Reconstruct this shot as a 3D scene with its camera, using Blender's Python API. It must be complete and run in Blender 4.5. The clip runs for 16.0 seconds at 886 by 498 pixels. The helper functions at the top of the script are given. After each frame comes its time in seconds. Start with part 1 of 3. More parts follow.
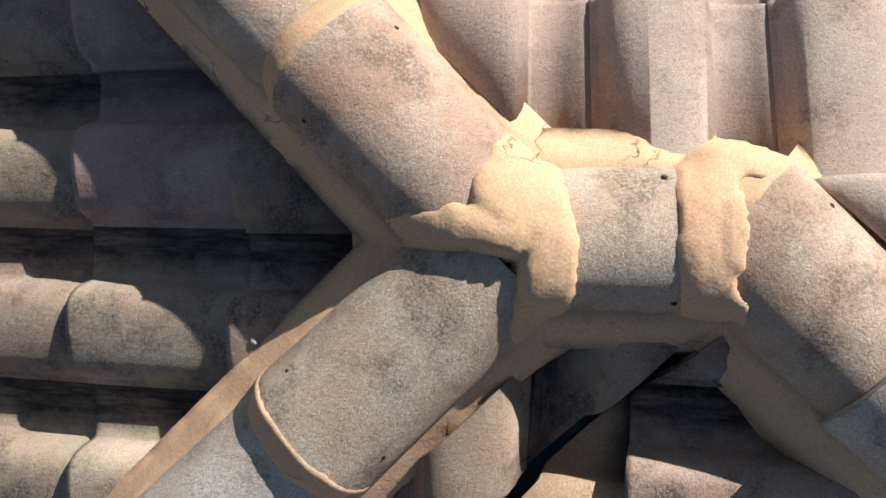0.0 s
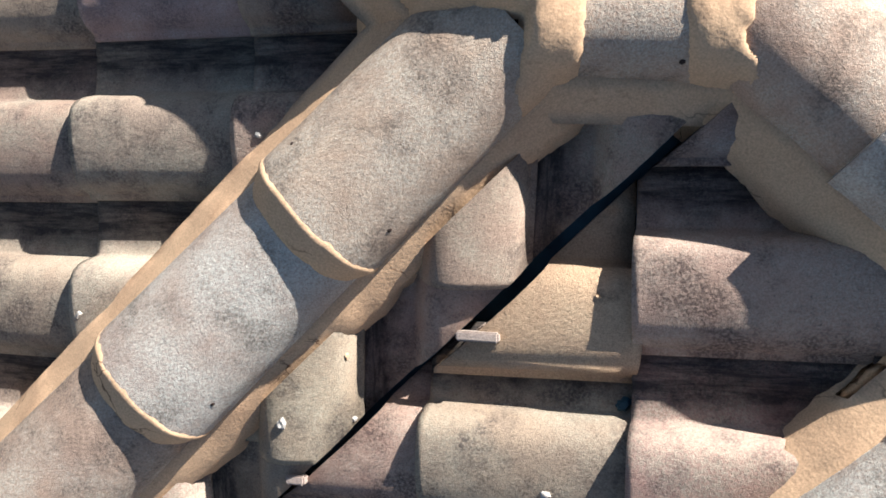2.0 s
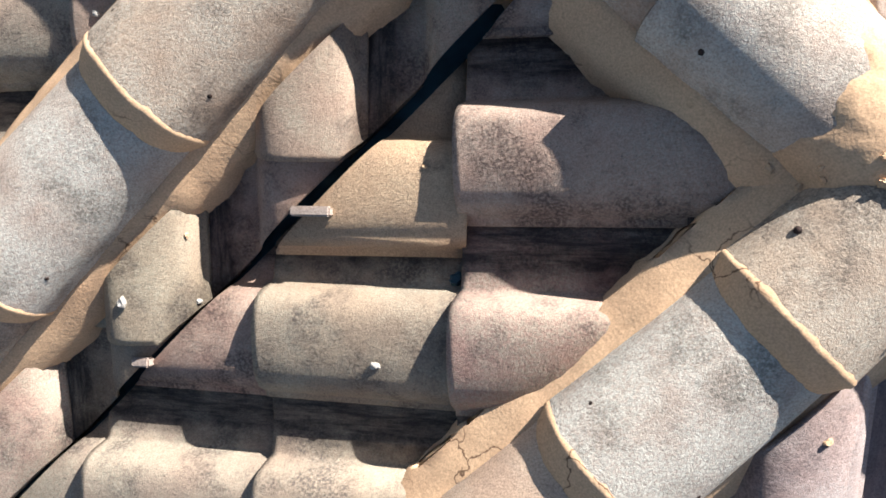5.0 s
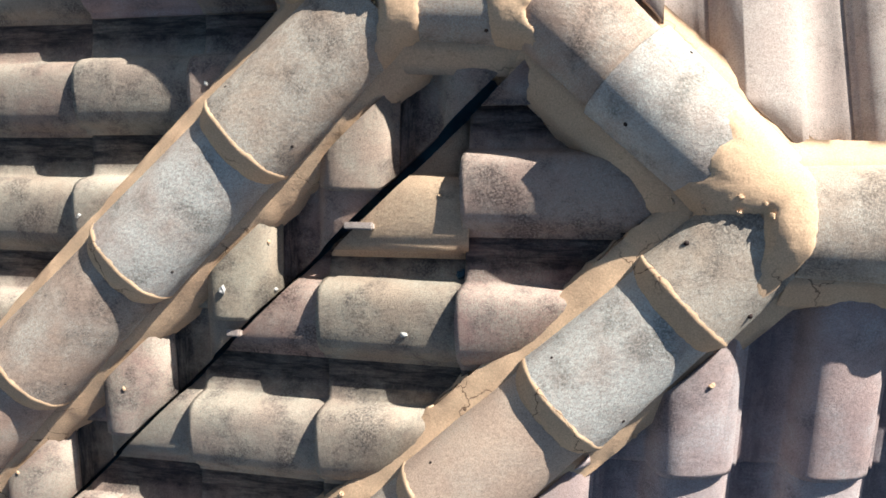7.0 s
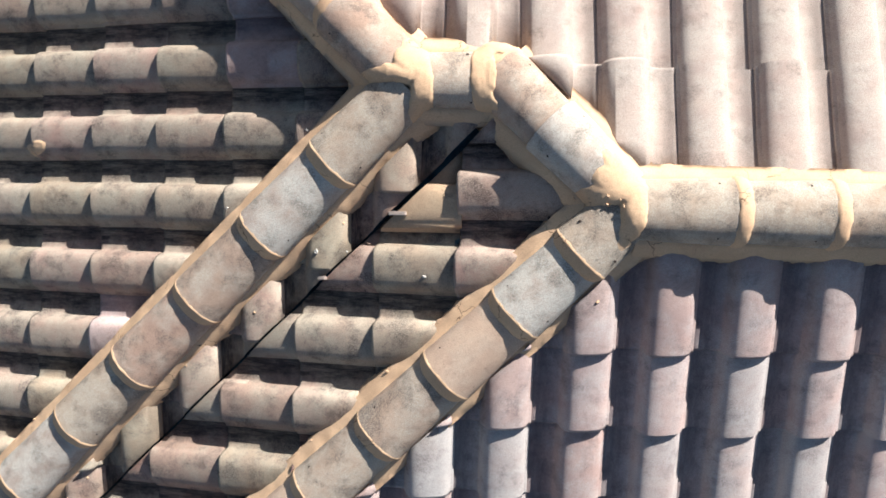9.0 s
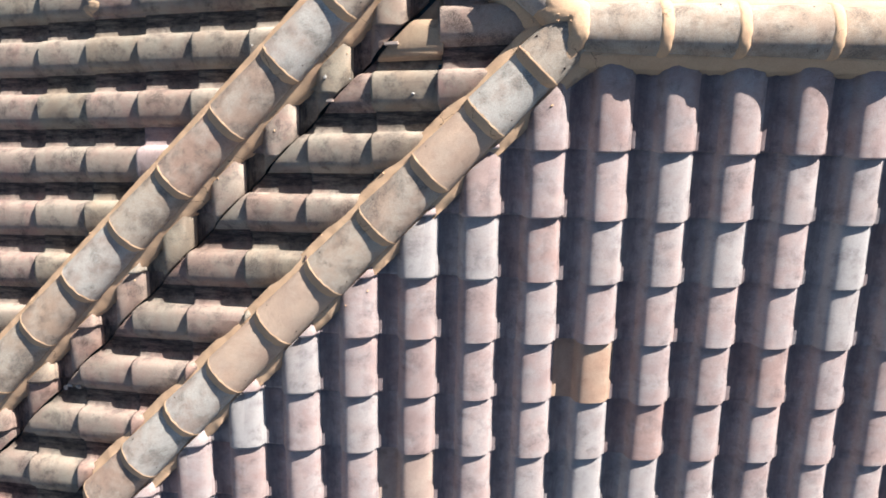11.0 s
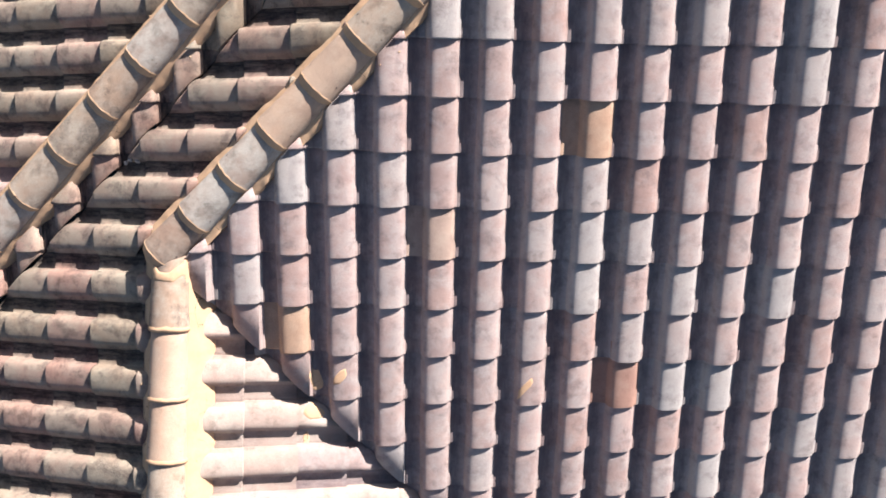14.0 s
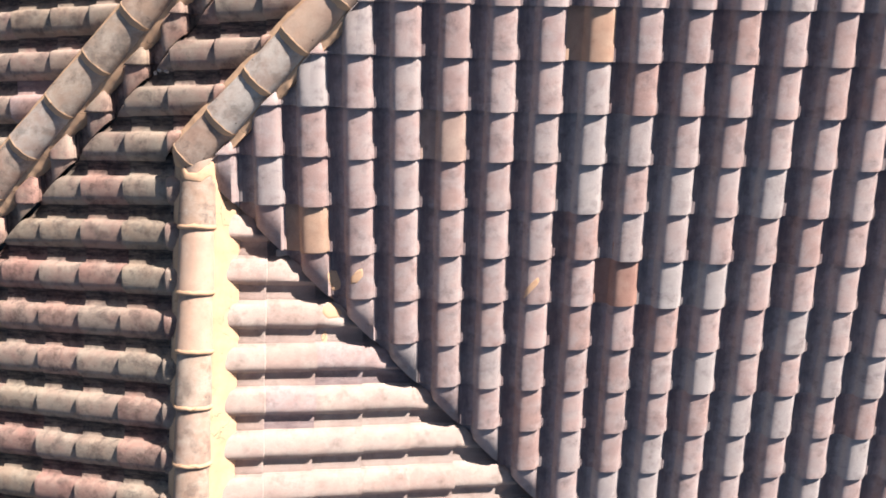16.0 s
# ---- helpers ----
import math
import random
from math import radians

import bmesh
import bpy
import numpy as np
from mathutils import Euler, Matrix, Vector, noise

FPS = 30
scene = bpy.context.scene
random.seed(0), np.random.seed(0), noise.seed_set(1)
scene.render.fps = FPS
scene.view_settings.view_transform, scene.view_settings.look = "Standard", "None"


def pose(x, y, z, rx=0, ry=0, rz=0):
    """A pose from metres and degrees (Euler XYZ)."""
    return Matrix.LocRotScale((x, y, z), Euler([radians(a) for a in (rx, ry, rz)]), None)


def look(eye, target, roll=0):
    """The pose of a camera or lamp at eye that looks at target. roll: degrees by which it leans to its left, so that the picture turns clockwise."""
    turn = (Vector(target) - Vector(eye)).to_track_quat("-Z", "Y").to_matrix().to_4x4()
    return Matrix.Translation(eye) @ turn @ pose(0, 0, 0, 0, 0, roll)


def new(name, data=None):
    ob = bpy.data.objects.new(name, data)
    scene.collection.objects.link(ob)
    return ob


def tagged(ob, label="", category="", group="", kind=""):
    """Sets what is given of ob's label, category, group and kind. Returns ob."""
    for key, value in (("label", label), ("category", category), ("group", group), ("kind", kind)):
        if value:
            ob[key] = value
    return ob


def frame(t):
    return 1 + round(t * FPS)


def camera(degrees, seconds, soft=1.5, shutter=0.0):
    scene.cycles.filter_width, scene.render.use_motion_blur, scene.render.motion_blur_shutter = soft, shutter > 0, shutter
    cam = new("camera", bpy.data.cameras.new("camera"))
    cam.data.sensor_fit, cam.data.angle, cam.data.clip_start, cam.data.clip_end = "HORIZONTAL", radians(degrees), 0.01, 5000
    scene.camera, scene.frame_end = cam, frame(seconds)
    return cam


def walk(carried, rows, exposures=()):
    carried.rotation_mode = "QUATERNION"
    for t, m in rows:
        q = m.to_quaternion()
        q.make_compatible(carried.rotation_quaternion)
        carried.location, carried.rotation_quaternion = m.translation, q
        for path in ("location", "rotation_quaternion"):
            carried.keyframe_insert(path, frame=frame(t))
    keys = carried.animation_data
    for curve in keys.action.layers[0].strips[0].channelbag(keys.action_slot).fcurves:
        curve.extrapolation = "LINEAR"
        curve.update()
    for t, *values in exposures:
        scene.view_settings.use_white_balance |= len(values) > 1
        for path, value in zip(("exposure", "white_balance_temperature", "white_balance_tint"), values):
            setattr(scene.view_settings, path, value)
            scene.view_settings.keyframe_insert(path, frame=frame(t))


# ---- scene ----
cam = camera(56.0, 16.0, 1.7)
PATH = [
    (0.0, -0.0000, 0.0000, 6.0000, -0.623, 0.443, 1.229),
    (0.5, -0.0045, -0.0643, 6.0053, -0.669, 0.455, 1.229),
    (1.0, -0.0128, -0.1621, 6.0020, -0.715, 0.499, 1.219),
    (1.5, -0.0231, -0.2635, 5.9961, -0.693, 0.477, 1.258),
    (2.0, -0.0018, -0.3414, 5.9949, -0.654, 0.441, 1.291),
    (2.5, 0.0698, -0.3832, 5.9944, -0.635, 0.431, 1.361),
    (3.0, 0.1700, -0.4185, 5.9979, -0.644, 0.430, 1.368),
    (3.5, 0.2650, -0.4497, 5.9969, -0.703, 0.381, 1.359),
    (4.0, 0.3050, -0.4912, 6.0018, -0.766, 0.336, 1.295),
    (4.5, 0.2983, -0.5177, 6.0060, -0.815, 0.349, 1.226),
    (5.0, 0.2716, -0.5340, 6.0027, -0.823, 0.377, 1.211),
    (5.2, 0.2639, -0.5387, 5.9997, -0.815, 0.393, 1.210),
    (7.3, 0.2561, -0.5015, 6.7819, -0.882, 0.462, 1.625),
    (7.5, 0.2553, -0.4883, 6.9444, -0.876, 0.474, 1.573),
    (8.0, 0.2439, -0.4566, 7.3192, -0.894, 0.515, 1.523),
    (8.2, 0.2430, -0.4609, 7.4593, -0.892, 0.532, 1.573),
    (10.3, 0.3312, -1.0689, 8.4546, -0.756, 0.632, 1.404),
    (10.5, 0.3424, -1.1663, 8.5299, -0.756, 0.648, 1.402),
    (11.0, 0.3610, -1.4280, 8.6770, -0.753, 0.597, 1.361),
    (11.5, 0.3678, -1.6848, 8.7981, -0.754, 0.544, 1.342),
    (12.0, 0.3551, -1.9093, 8.9057, -0.764, 0.491, 1.326),
    (12.5, 0.3342, -2.1336, 9.0085, -0.772, 0.436, 1.344),
    (13.0, 0.3078, -2.3462, 9.1009, -0.777, 0.390, 1.338),
    (13.5, 0.2804, -2.5515, 9.1843, -0.772, 0.382, 1.339),
    (14.0, 0.2517, -2.7413, 9.2625, -0.794, 0.365, 1.385),
    (14.5, 0.2330, -2.9073, 9.3411, -0.800, 0.382, 1.406),
    (15.0, 0.2194, -3.0675, 9.4152, -0.793, 0.364, 1.423),
    (15.5, 0.2080, -3.2231, 9.5052, -0.789, 0.361, 1.426),
    (16.0, 0.1914, -3.3713, 9.5887, -0.780, 0.344, 1.432),
]
EXPOSURE = 1.19
LENS_LOOK = [(t, EXPOSURE + stops, kelvin, tint) for t, stops, kelvin, tint in (
    (0.0, -0.45, 6450, 9), (1.0, -0.35, 6300, 9), (2.5, 0.3, 6250, 9), (5.2, 0.25, 6350, 9), (7.3, 0.05, 6100, 5), (8.2, 0.02, 6120, 6),
    (10.5, 0.15, 6250, 10), (12.5, 0.2, 6200, 11), (14.0, 0.1, 6450, 15), (16.0, 0.0, 6750, 19))]
walk(cam, [(t, pose(x, y, z, rx, ry, rz)) for t, x, y, z, rx, ry, rz in PATH], LENS_LOOK)

# ---- light: low clear-sky sun from the north-east ----
SUN_AZ, SUN_EL = 38.0, 27.6
world = bpy.data.worlds.new("sky")
scene.world = world
world.use_nodes = True
wn = world.node_tree.nodes
sky = wn.new("ShaderNodeTexSky")
sky.sky_type = "NISHITA"
sky.sun_disc = False
sky.sun_elevation, sky.sun_rotation = radians(SUN_EL), radians(SUN_AZ)
wn["Background"].inputs["Strength"].default_value = 0.042
world.node_tree.links.new(sky.outputs[0], wn["Background"].inputs["Color"])
sun = new("sun", bpy.data.lights.new("sun", "SUN"))
sun.data.energy, sun.data.angle, sun.data.color = 5.0, radians(0.5), (1.0, 0.91, 0.82)
to_sun = Vector((math.sin(radians(SUN_AZ)) * math.cos(radians(SUN_EL)), math.cos(radians(SUN_AZ)) * math.cos(radians(SUN_EL)), math.sin(radians(SUN_EL))))
sun.matrix_world = look(to_sun * 30, (0, 0, 0))

# ---- materials ----


def material(name, build, rough=0.9, bump=0.4, bump_scale=420.0, bump_dist=0.0022):
    m = bpy.data.materials.new(name)
    m.use_nodes = True
    nt = m.node_tree
    bsdf = nt.nodes["Principled BSDF"]
    bsdf.inputs["Roughness"].default_value = rough
    bsdf.inputs["Specular IOR Level"].default_value = 0.25
    geo = nt.nodes.new("ShaderNodeNewGeometry")
    colour = build(nt, geo.outputs["Position"])
    nt.links.new(colour, bsdf.inputs["Base Color"])
    if bump > 0:
        grain = noise_node(nt, geo.outputs["Position"], bump_scale, 3, 0.6)
        coarse = noise_node(nt, geo.outputs["Position"], bump_scale * 0.2, 3, 0.6)
        both = nt.nodes.new("ShaderNodeMath")
        both.operation = "ADD"
        nt.links.new(grain, both.inputs[0])
        nt.links.new(coarse, both.inputs[1])
        b = nt.nodes.new("ShaderNodeBump")
        b.inputs["Strength"].default_value, b.inputs["Distance"].default_value = bump, bump_dist
        nt.links.new(both.outputs[0], b.inputs["Height"])
        nt.links.new(b.outputs[0], bsdf.inputs["Normal"])
    return m


def noise_node(nt, vec, scale, detail=4, rough=0.55, stretch=None):
    if stretch:
        mp = nt.nodes.new("ShaderNodeMapping")
        mp.inputs["Scale"].default_value = stretch
        nt.links.new(vec, mp.inputs["Vector"])
        vec = mp.outputs[0]
    n = nt.nodes.new("ShaderNodeTexNoise")
    n.inputs["Scale"].default_value, n.inputs["Detail"].default_value, n.inputs["Roughness"].default_value = scale, detail, rough
    nt.links.new(vec, n.inputs["Vector"])
    return n.outputs["Fac"]


def ramp(nt, fac, stops):
    r = nt.nodes.new("ShaderNodeValToRGB")
    while len(r.color_ramp.elements) < len(stops):
        r.color_ramp.elements.new(0.5)
    for e, (p, c) in zip(r.color_ramp.elements, stops):
        e.position, e.color = p, (*c, 1) if len(c) == 3 else c
    nt.links.new(fac, r.inputs[0])
    return r.outputs[0]


def mix(nt, fac, a, b, mode="MIX"):
    m = nt.nodes.new("ShaderNodeMix")
    m.data_type, m.blend_type = "RGBA", mode
    for key, v in ((0, fac), (6, a), (7, b)):
        if isinstance(v, (int, float)):
            m.inputs[key].default_value = v
        elif isinstance(v, tuple):
            m.inputs[key].default_value = (*v, 1)
        else:
            nt.links.new(v, m.inputs[key])
    return m.outputs[2]


def shade(v):
    return (v, v, v)


def own_random(nt):
    return nt.nodes.new("ShaderNodeObjectInfo").outputs["Random"]


def offset_by_piece(nt, fac, amount):
    """Shifts a blotch pattern's threshold from piece to piece."""
    r = own_random(nt)
    m = nt.nodes.new("ShaderNodeMath")
    m.operation = "MULTIPLY_ADD"
    nt.links.new(r, m.inputs[0])
    m.inputs[1].default_value = amount
    nt.links.new(fac, m.inputs[2])
    return m.outputs[0]


def fine_mask(nt, mask, p, scale, low=0.15):
    """Breaks a soft mask up into grains."""
    grain = ramp(nt, noise_node(nt, p, scale, 3, 0.65), [(0.38, shade(low)), (0.58, shade(1.0))])
    return mix(nt, 1.0, mask, grain, "MULTIPLY")


def worn_concrete(stops, lichen, dark, lichen_at=0.56, dark_at=0.52, pale=0.7, sooty=0.85, pan_dark=0.0, pan_colour=(0.05, 0.045, 0.05)):
    """Coloured concrete, a tint for each piece, pale lichen, sooty blotches and sandy grain. The last two values: how
    far, and to what colour, the water channel is darkened in streaks.
    """
    def build(nt, p):
        base = ramp(nt, own_random(nt), stops)
        cloud = noise_node(nt, p, 6.0, 4, 0.6)
        base = mix(nt, 1.0, base, ramp(nt, cloud, [(0.3, (0.84, 0.82, 0.83)), (0.7, (1.12, 1.10, 1.07))]), "MULTIPLY")
        blotch = offset_by_piece(nt, noise_node(nt, p, 8.5, 6, 0.62), 0.16)
        base = mix(nt, fine_mask(nt, ramp(nt, blotch, [(lichen_at - 0.10, shade(0.0)), (lichen_at + 0.14, shade(pale))]), p, 210.0, 0.3), base, lichen)
        soot = noise_node(nt, p, 9.0, 7, 0.66)
        base = mix(nt, fine_mask(nt, ramp(nt, soot, [(dark_at, shade(0.0)), (dark_at + 0.14, shade(sooty))]), p, 190.0, 0.2), base, dark)
        speck = noise_node(nt, p, 105.0, 4, 0.7)
        base = mix(nt, ramp(nt, speck, [(0.61, shade(0.0)), (0.70, shade(0.5))]), base, dark)
        if pan_dark:
            # darker, streaky colour on the pan side, with a wandering edge
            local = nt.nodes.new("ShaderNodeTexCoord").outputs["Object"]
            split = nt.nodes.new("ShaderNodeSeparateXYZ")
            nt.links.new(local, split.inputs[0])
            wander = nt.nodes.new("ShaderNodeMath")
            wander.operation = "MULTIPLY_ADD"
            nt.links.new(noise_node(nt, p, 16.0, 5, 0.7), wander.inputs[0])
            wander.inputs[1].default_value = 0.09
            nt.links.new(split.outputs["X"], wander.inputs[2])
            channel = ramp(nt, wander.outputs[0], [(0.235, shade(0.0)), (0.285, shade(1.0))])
            streak = ramp(nt, noise_node(nt, local, 1.0, 5, 0.7, (55.0, 7.0, 30.0)), [(0.30, shade(0.35)), (0.58, shade(pan_dark))])
            base = mix(nt, mix(nt, 1.0, channel, streak, "MULTIPLY"), base, pan_colour)
        sand = noise_node(nt, p, 330.0, 4, 0.75)
        return mix(nt, 1.0, base, ramp(nt, sand, [(0.30, shade(0.60)), (0.5, shade(1.0)), (0.70, shade(1.26))]), "MULTIPLY")
    return build


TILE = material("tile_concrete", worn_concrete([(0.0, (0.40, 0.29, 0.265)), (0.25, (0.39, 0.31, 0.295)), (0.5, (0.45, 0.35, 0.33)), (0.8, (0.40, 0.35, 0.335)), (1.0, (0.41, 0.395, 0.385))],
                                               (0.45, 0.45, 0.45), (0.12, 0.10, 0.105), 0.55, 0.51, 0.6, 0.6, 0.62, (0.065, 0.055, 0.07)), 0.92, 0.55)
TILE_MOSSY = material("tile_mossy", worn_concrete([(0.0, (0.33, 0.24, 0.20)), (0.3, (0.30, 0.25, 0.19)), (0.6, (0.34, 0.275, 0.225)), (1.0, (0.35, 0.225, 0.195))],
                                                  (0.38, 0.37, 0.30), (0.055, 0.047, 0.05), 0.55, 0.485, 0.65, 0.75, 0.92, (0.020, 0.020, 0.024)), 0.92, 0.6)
TILE_NEW = material("tile_orange", worn_concrete([(0.0, (0.45, 0.32, 0.235)), (1.0, (0.45, 0.30, 0.22))], (0.52, 0.41, 0.31), (0.2, 0.11, 0.08), 0.6, 0.60), 0.9, 0.4)
TILE_TAN = material("tile_tan", worn_concrete([(0.0, (0.43, 0.335, 0.285)), (1.0, (0.43, 0.335, 0.285))], (0.47, 0.39, 0.33), (0.17, 0.12, 0.10), 0.57, 0.55), 0.92, 0.5)
TILE_TERRA = material("tile_terracotta", worn_concrete([(0.0, (0.36, 0.225, 0.185)), (1.0, (0.38, 0.24, 0.19))], (0.42, 0.31, 0.26), (0.14, 0.07, 0.06), 0.6, 0.58), 0.9, 0.4)
TILE_OCHRE = material("tile_ochre", worn_concrete([(0.0, (0.48, 0.35, 0.24)), (1.0, (0.48, 0.35, 0.24))], (0.50, 0.40, 0.28), (0.10, 0.08, 0.06), 0.6, 0.56), 0.95, 0.7)
CAP = material("cap_concrete", worn_concrete([(0.0, (0.39, 0.305, 0.23)), (0.3, (0.43, 0.305, 0.24)), (0.6, (0.37, 0.305, 0.24)), (1.0, (0.45, 0.33, 0.25))],
                                             (0.50, 0.475, 0.41), (0.10, 0.085, 0.075), 0.56, 0.485, 0.7, 0.72), 0.92, 0.6)
CAP_PALE = material("cap_pale", worn_concrete([(0.0, (0.42, 0.35, 0.30)), (1.0, (0.40, 0.33, 0.285))], (0.57, 0.575, 0.53), (0.13, 0.125, 0.11), 0.50, 0.505, 0.85, 0.72), 0.92, 0.6)
CAP_TAN = material("cap_tan", worn_concrete([(0.0, (0.52, 0.40, 0.31)), (1.0, (0.50, 0.36, 0.27))], (0.55, 0.46, 0.37), (0.25, 0.17, 0.13), 0.6, 0.62), 0.92, 0.5)
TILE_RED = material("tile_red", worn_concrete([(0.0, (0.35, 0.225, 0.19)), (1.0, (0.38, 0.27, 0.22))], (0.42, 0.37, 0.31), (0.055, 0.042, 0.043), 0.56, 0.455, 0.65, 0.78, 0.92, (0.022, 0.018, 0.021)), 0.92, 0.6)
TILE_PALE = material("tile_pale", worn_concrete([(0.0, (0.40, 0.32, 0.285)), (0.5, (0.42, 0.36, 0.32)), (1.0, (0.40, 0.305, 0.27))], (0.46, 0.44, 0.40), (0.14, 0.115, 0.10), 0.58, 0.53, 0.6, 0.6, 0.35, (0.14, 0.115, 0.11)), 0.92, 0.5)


def mortar_colour(nt, p):
    base = ramp(nt, noise_node(nt, p, 7.0, 5, 0.6), [(0.3, (0.56, 0.37, 0.235)), (0.7, (0.66, 0.465, 0.30))])
    dirt = noise_node(nt, p, 28.0, 6, 0.7)
    base = mix(nt, ramp(nt, dirt, [(0.6, shade(0.0)), (0.78, shade(0.6))]), base, (0.25, 0.14, 0.08))
    bent = nt.nodes.new("ShaderNodeVectorMath")
    bent.operation = "MULTIPLY_ADD"
    wave = nt.nodes.new("ShaderNodeTexNoise")
    wave.inputs["Scale"].default_value, wave.inputs["Detail"].default_value = 14.0, 4
    nt.links.new(p, wave.inputs["Vector"])
    nt.links.new(wave.outputs["Color"], bent.inputs[0])
    bent.inputs[1].default_value = (0.12, 0.12, 0.12)
    nt.links.new(p, bent.inputs[2])
    cells = nt.nodes.new("ShaderNodeTexVoronoi")
    cells.feature = "DISTANCE_TO_EDGE"
    cells.inputs["Scale"].default_value = 6.0
    nt.links.new(bent.outputs[0], cells.inputs["Vector"])
    crack = ramp(nt, cells.outputs["Distance"], [(0.004, shade(0.85)), (0.011, shade(0.0))])
    some = ramp(nt, noise_node(nt, p, 4.0, 2), [(0.53, shade(0.0)), (0.60, shade(1.0))])
    base = mix(nt, mix(nt, 1.0, crack, some, "MULTIPLY"), base, (0.10, 0.055, 0.035))
    return mix(nt, 1.0, base, ramp(nt, noise_node(nt, p, 300.0, 2), [(0.3, shade(0.8)), (0.7, shade(1.12))]), "MULTIPLY")


MORTAR = material("mortar", mortar_colour, 0.95, 0.22, 170.0, 0.004)
GUTTER = material("gutter_metal", lambda nt, p: ramp(nt, noise_node(nt, p, 14.0, 5), [(0.3, (0.014, 0.030, 0.042)), (0.75, (0.05, 0.13, 0.18))]), 0.3, 0.15, 60.0)
BOARD = material("deck_board", lambda nt, p: ramp(nt, noise_node(nt, p, 20.0, 5), [(0.3, (0.05, 0.035, 0.028)), (0.7, (0.10, 0.07, 0.055))]), 0.95, 0.3)
NAIL = material("nail_rust", lambda nt, p: ramp(nt, noise_node(nt, p, 200.0), [(0.3, (0.015, 0.012, 0.012)), (0.7, (0.05, 0.03, 0.025))]), 0.7, 0.2)
PALE = material("pale_chip", lambda nt, p: ramp(nt, noise_node(nt, p, 90.0), [(0.3, (0.34, 0.33, 0.31)), (0.7, (0.52, 0.50, 0.47))]), 0.9, 0.4)
PLASTER = material("wall_plaster", lambda nt, p: ramp(nt, noise_node(nt, p, 3.0), [(0.3, (0.55, 0.50, 0.42)), (0.7, (0.66, 0.61, 0.52))]), 0.95, 0.2)
SOIL = material("soil", lambda nt, p: ramp(nt, noise_node(nt, p, 1.2, 6), [(0.3, (0.16, 0.12, 0.08)), (0.7, (0.24, 0.20, 0.13))]), 1.0, 0.3, 20.0, 0.02)

# ---- roof planes: heights of the tile pans ----
T = 0.3137
SLOPE = math.atan(T)
BASE = 6.0
EW_Y, S_X, HIP_A, HIP_B, VALLEY, HIP_SE, HIP_NW, VALLEY_S = -0.468, -1.450, -0.100, -1.370, -0.510, 0.457, 0.090, -4.415
A = {"west": -1.375, "mid_south": -1.285, "mid_west": -1.445, "south": -0.985, "north": -1.277, "east": -2.425}
DOWN = {"west": (-1, 0), "mid_south": (0, -1), "mid_west": (-1, 0), "south": (0, -1), "north": (0, 1), "east": (1, 0)}


def pan_z(facet, x, y):
    dx, dy = DOWN[facet]
    return BASE + A[facet] - T * (dx * x + dy * y)


def mesh_object(name, bm, mat, parent=None, smooth=None):
    me = bpy.data.meshes.new(name)
    bm.normal_update()
    bm.to_mesh(me)
    bm.free()
    if mat:
        me.materials.append(mat)
    ob = new(name, me)
    if smooth is not None:
        for p in me.polygons:
            p.use_smooth = smooth
    if parent:
        ob.parent = parent
    return ob


def part(name, bm, mat, parent, label="", smooth=None):
    return tagged(mesh_object(name, bm, mat, parent, smooth), label)


def clip(poly, planes):
    """Cuts a plan polygon by half planes a x + b y <= c."""
    for a, b, c in planes:
        out = []
        for i, p in enumerate(poly):
            q = poly[(i + 1) % len(poly)]
            dp, dq = a * p[0] + b * p[1] - c, a * q[0] + b * q[1] - c
            if dp <= 0:
                out.append(p)
            if dp * dq < 0:
                k = dp / (dp - dq)
                out.append((p[0] + k * (q[0] - p[0]), p[1] + k * (q[1] - p[1])))
        poly = out
        if len(poly) < 3:
            return []
    return poly


ROOF_BOX = [(-3.45, -6.1), (3.85, -6.1), (3.85, 1.32), (-3.45, 1.32)]
DECKS = {
    "west": [[(-1, 1, 9), (1, -1, -HIP_A), (1, 1, HIP_NW)]],
    "mid_south": [[(-1, 1, HIP_A), (1, -1, -VALLEY), (0, 1, 0.006)]],
    "mid_west": [[(-1, 1, VALLEY), (1, -1, -HIP_B), (1, 1, HIP_SE), (0, -1, 2.8)], [(-1, 1, VALLEY), (1, 0, S_X), (0, 1, -2.8)]],
    "south": [[(-1, 1, HIP_B), (0, 1, EW_Y), (-1, -1, -VALLEY_S)]],
    "north": [[(0, -1, -EW_Y), (-1, 0, -0.92)], [(-1, -1, -HIP_SE), (1, 0, 0.92), (-1, 0, -0.45)], [(0, -1, -0.006), (1, 0, 0.45), (-1, 0, -0.09)], [(-1, -1, -HIP_NW), (1, 0, 0.09)]],
    "east": [[(-1, 0, -S_X), (1, 1, VALLEY_S)]],
}
LABELS = {
    "west": "west roof slope of mossy wavy concrete tiles", "mid_south": "narrow roof slope of cut wavy tiles beside the valley",
    "mid_west": "shaded roof slope of worn reddish wavy tiles", "south": "broad roof slope of pink-grey wavy concrete tiles",
    "north": "sunlit roof slope of pale pink wavy tiles", "east": "bright sunlit roof slope of pale wavy tiles",
}
slope = {}
for facet, pieces in DECKS.items():
    bm = bmesh.new()
    for planes in pieces:
        poly = clip(ROOF_BOX, planes)
        top = [bm.verts.new((x, y, pan_z(facet, x, y) - 0.045)) for x, y in poly]
        low = [bm.verts.new((x, y, pan_z(facet, x, y) - 0.075)) for x, y in poly]
        bm.faces.new(top)
        bm.faces.new(low[::-1])
        for i in range(len(poly)):
            j = (i + 1) % len(poly)
            bm.faces.new((top[i], low[i], low[j], top[j]))
    slope[facet] = tagged(mesh_object("roof_slope_" + facet, bm, BOARD), LABELS[facet], "roof", "roof slopes", "structure")

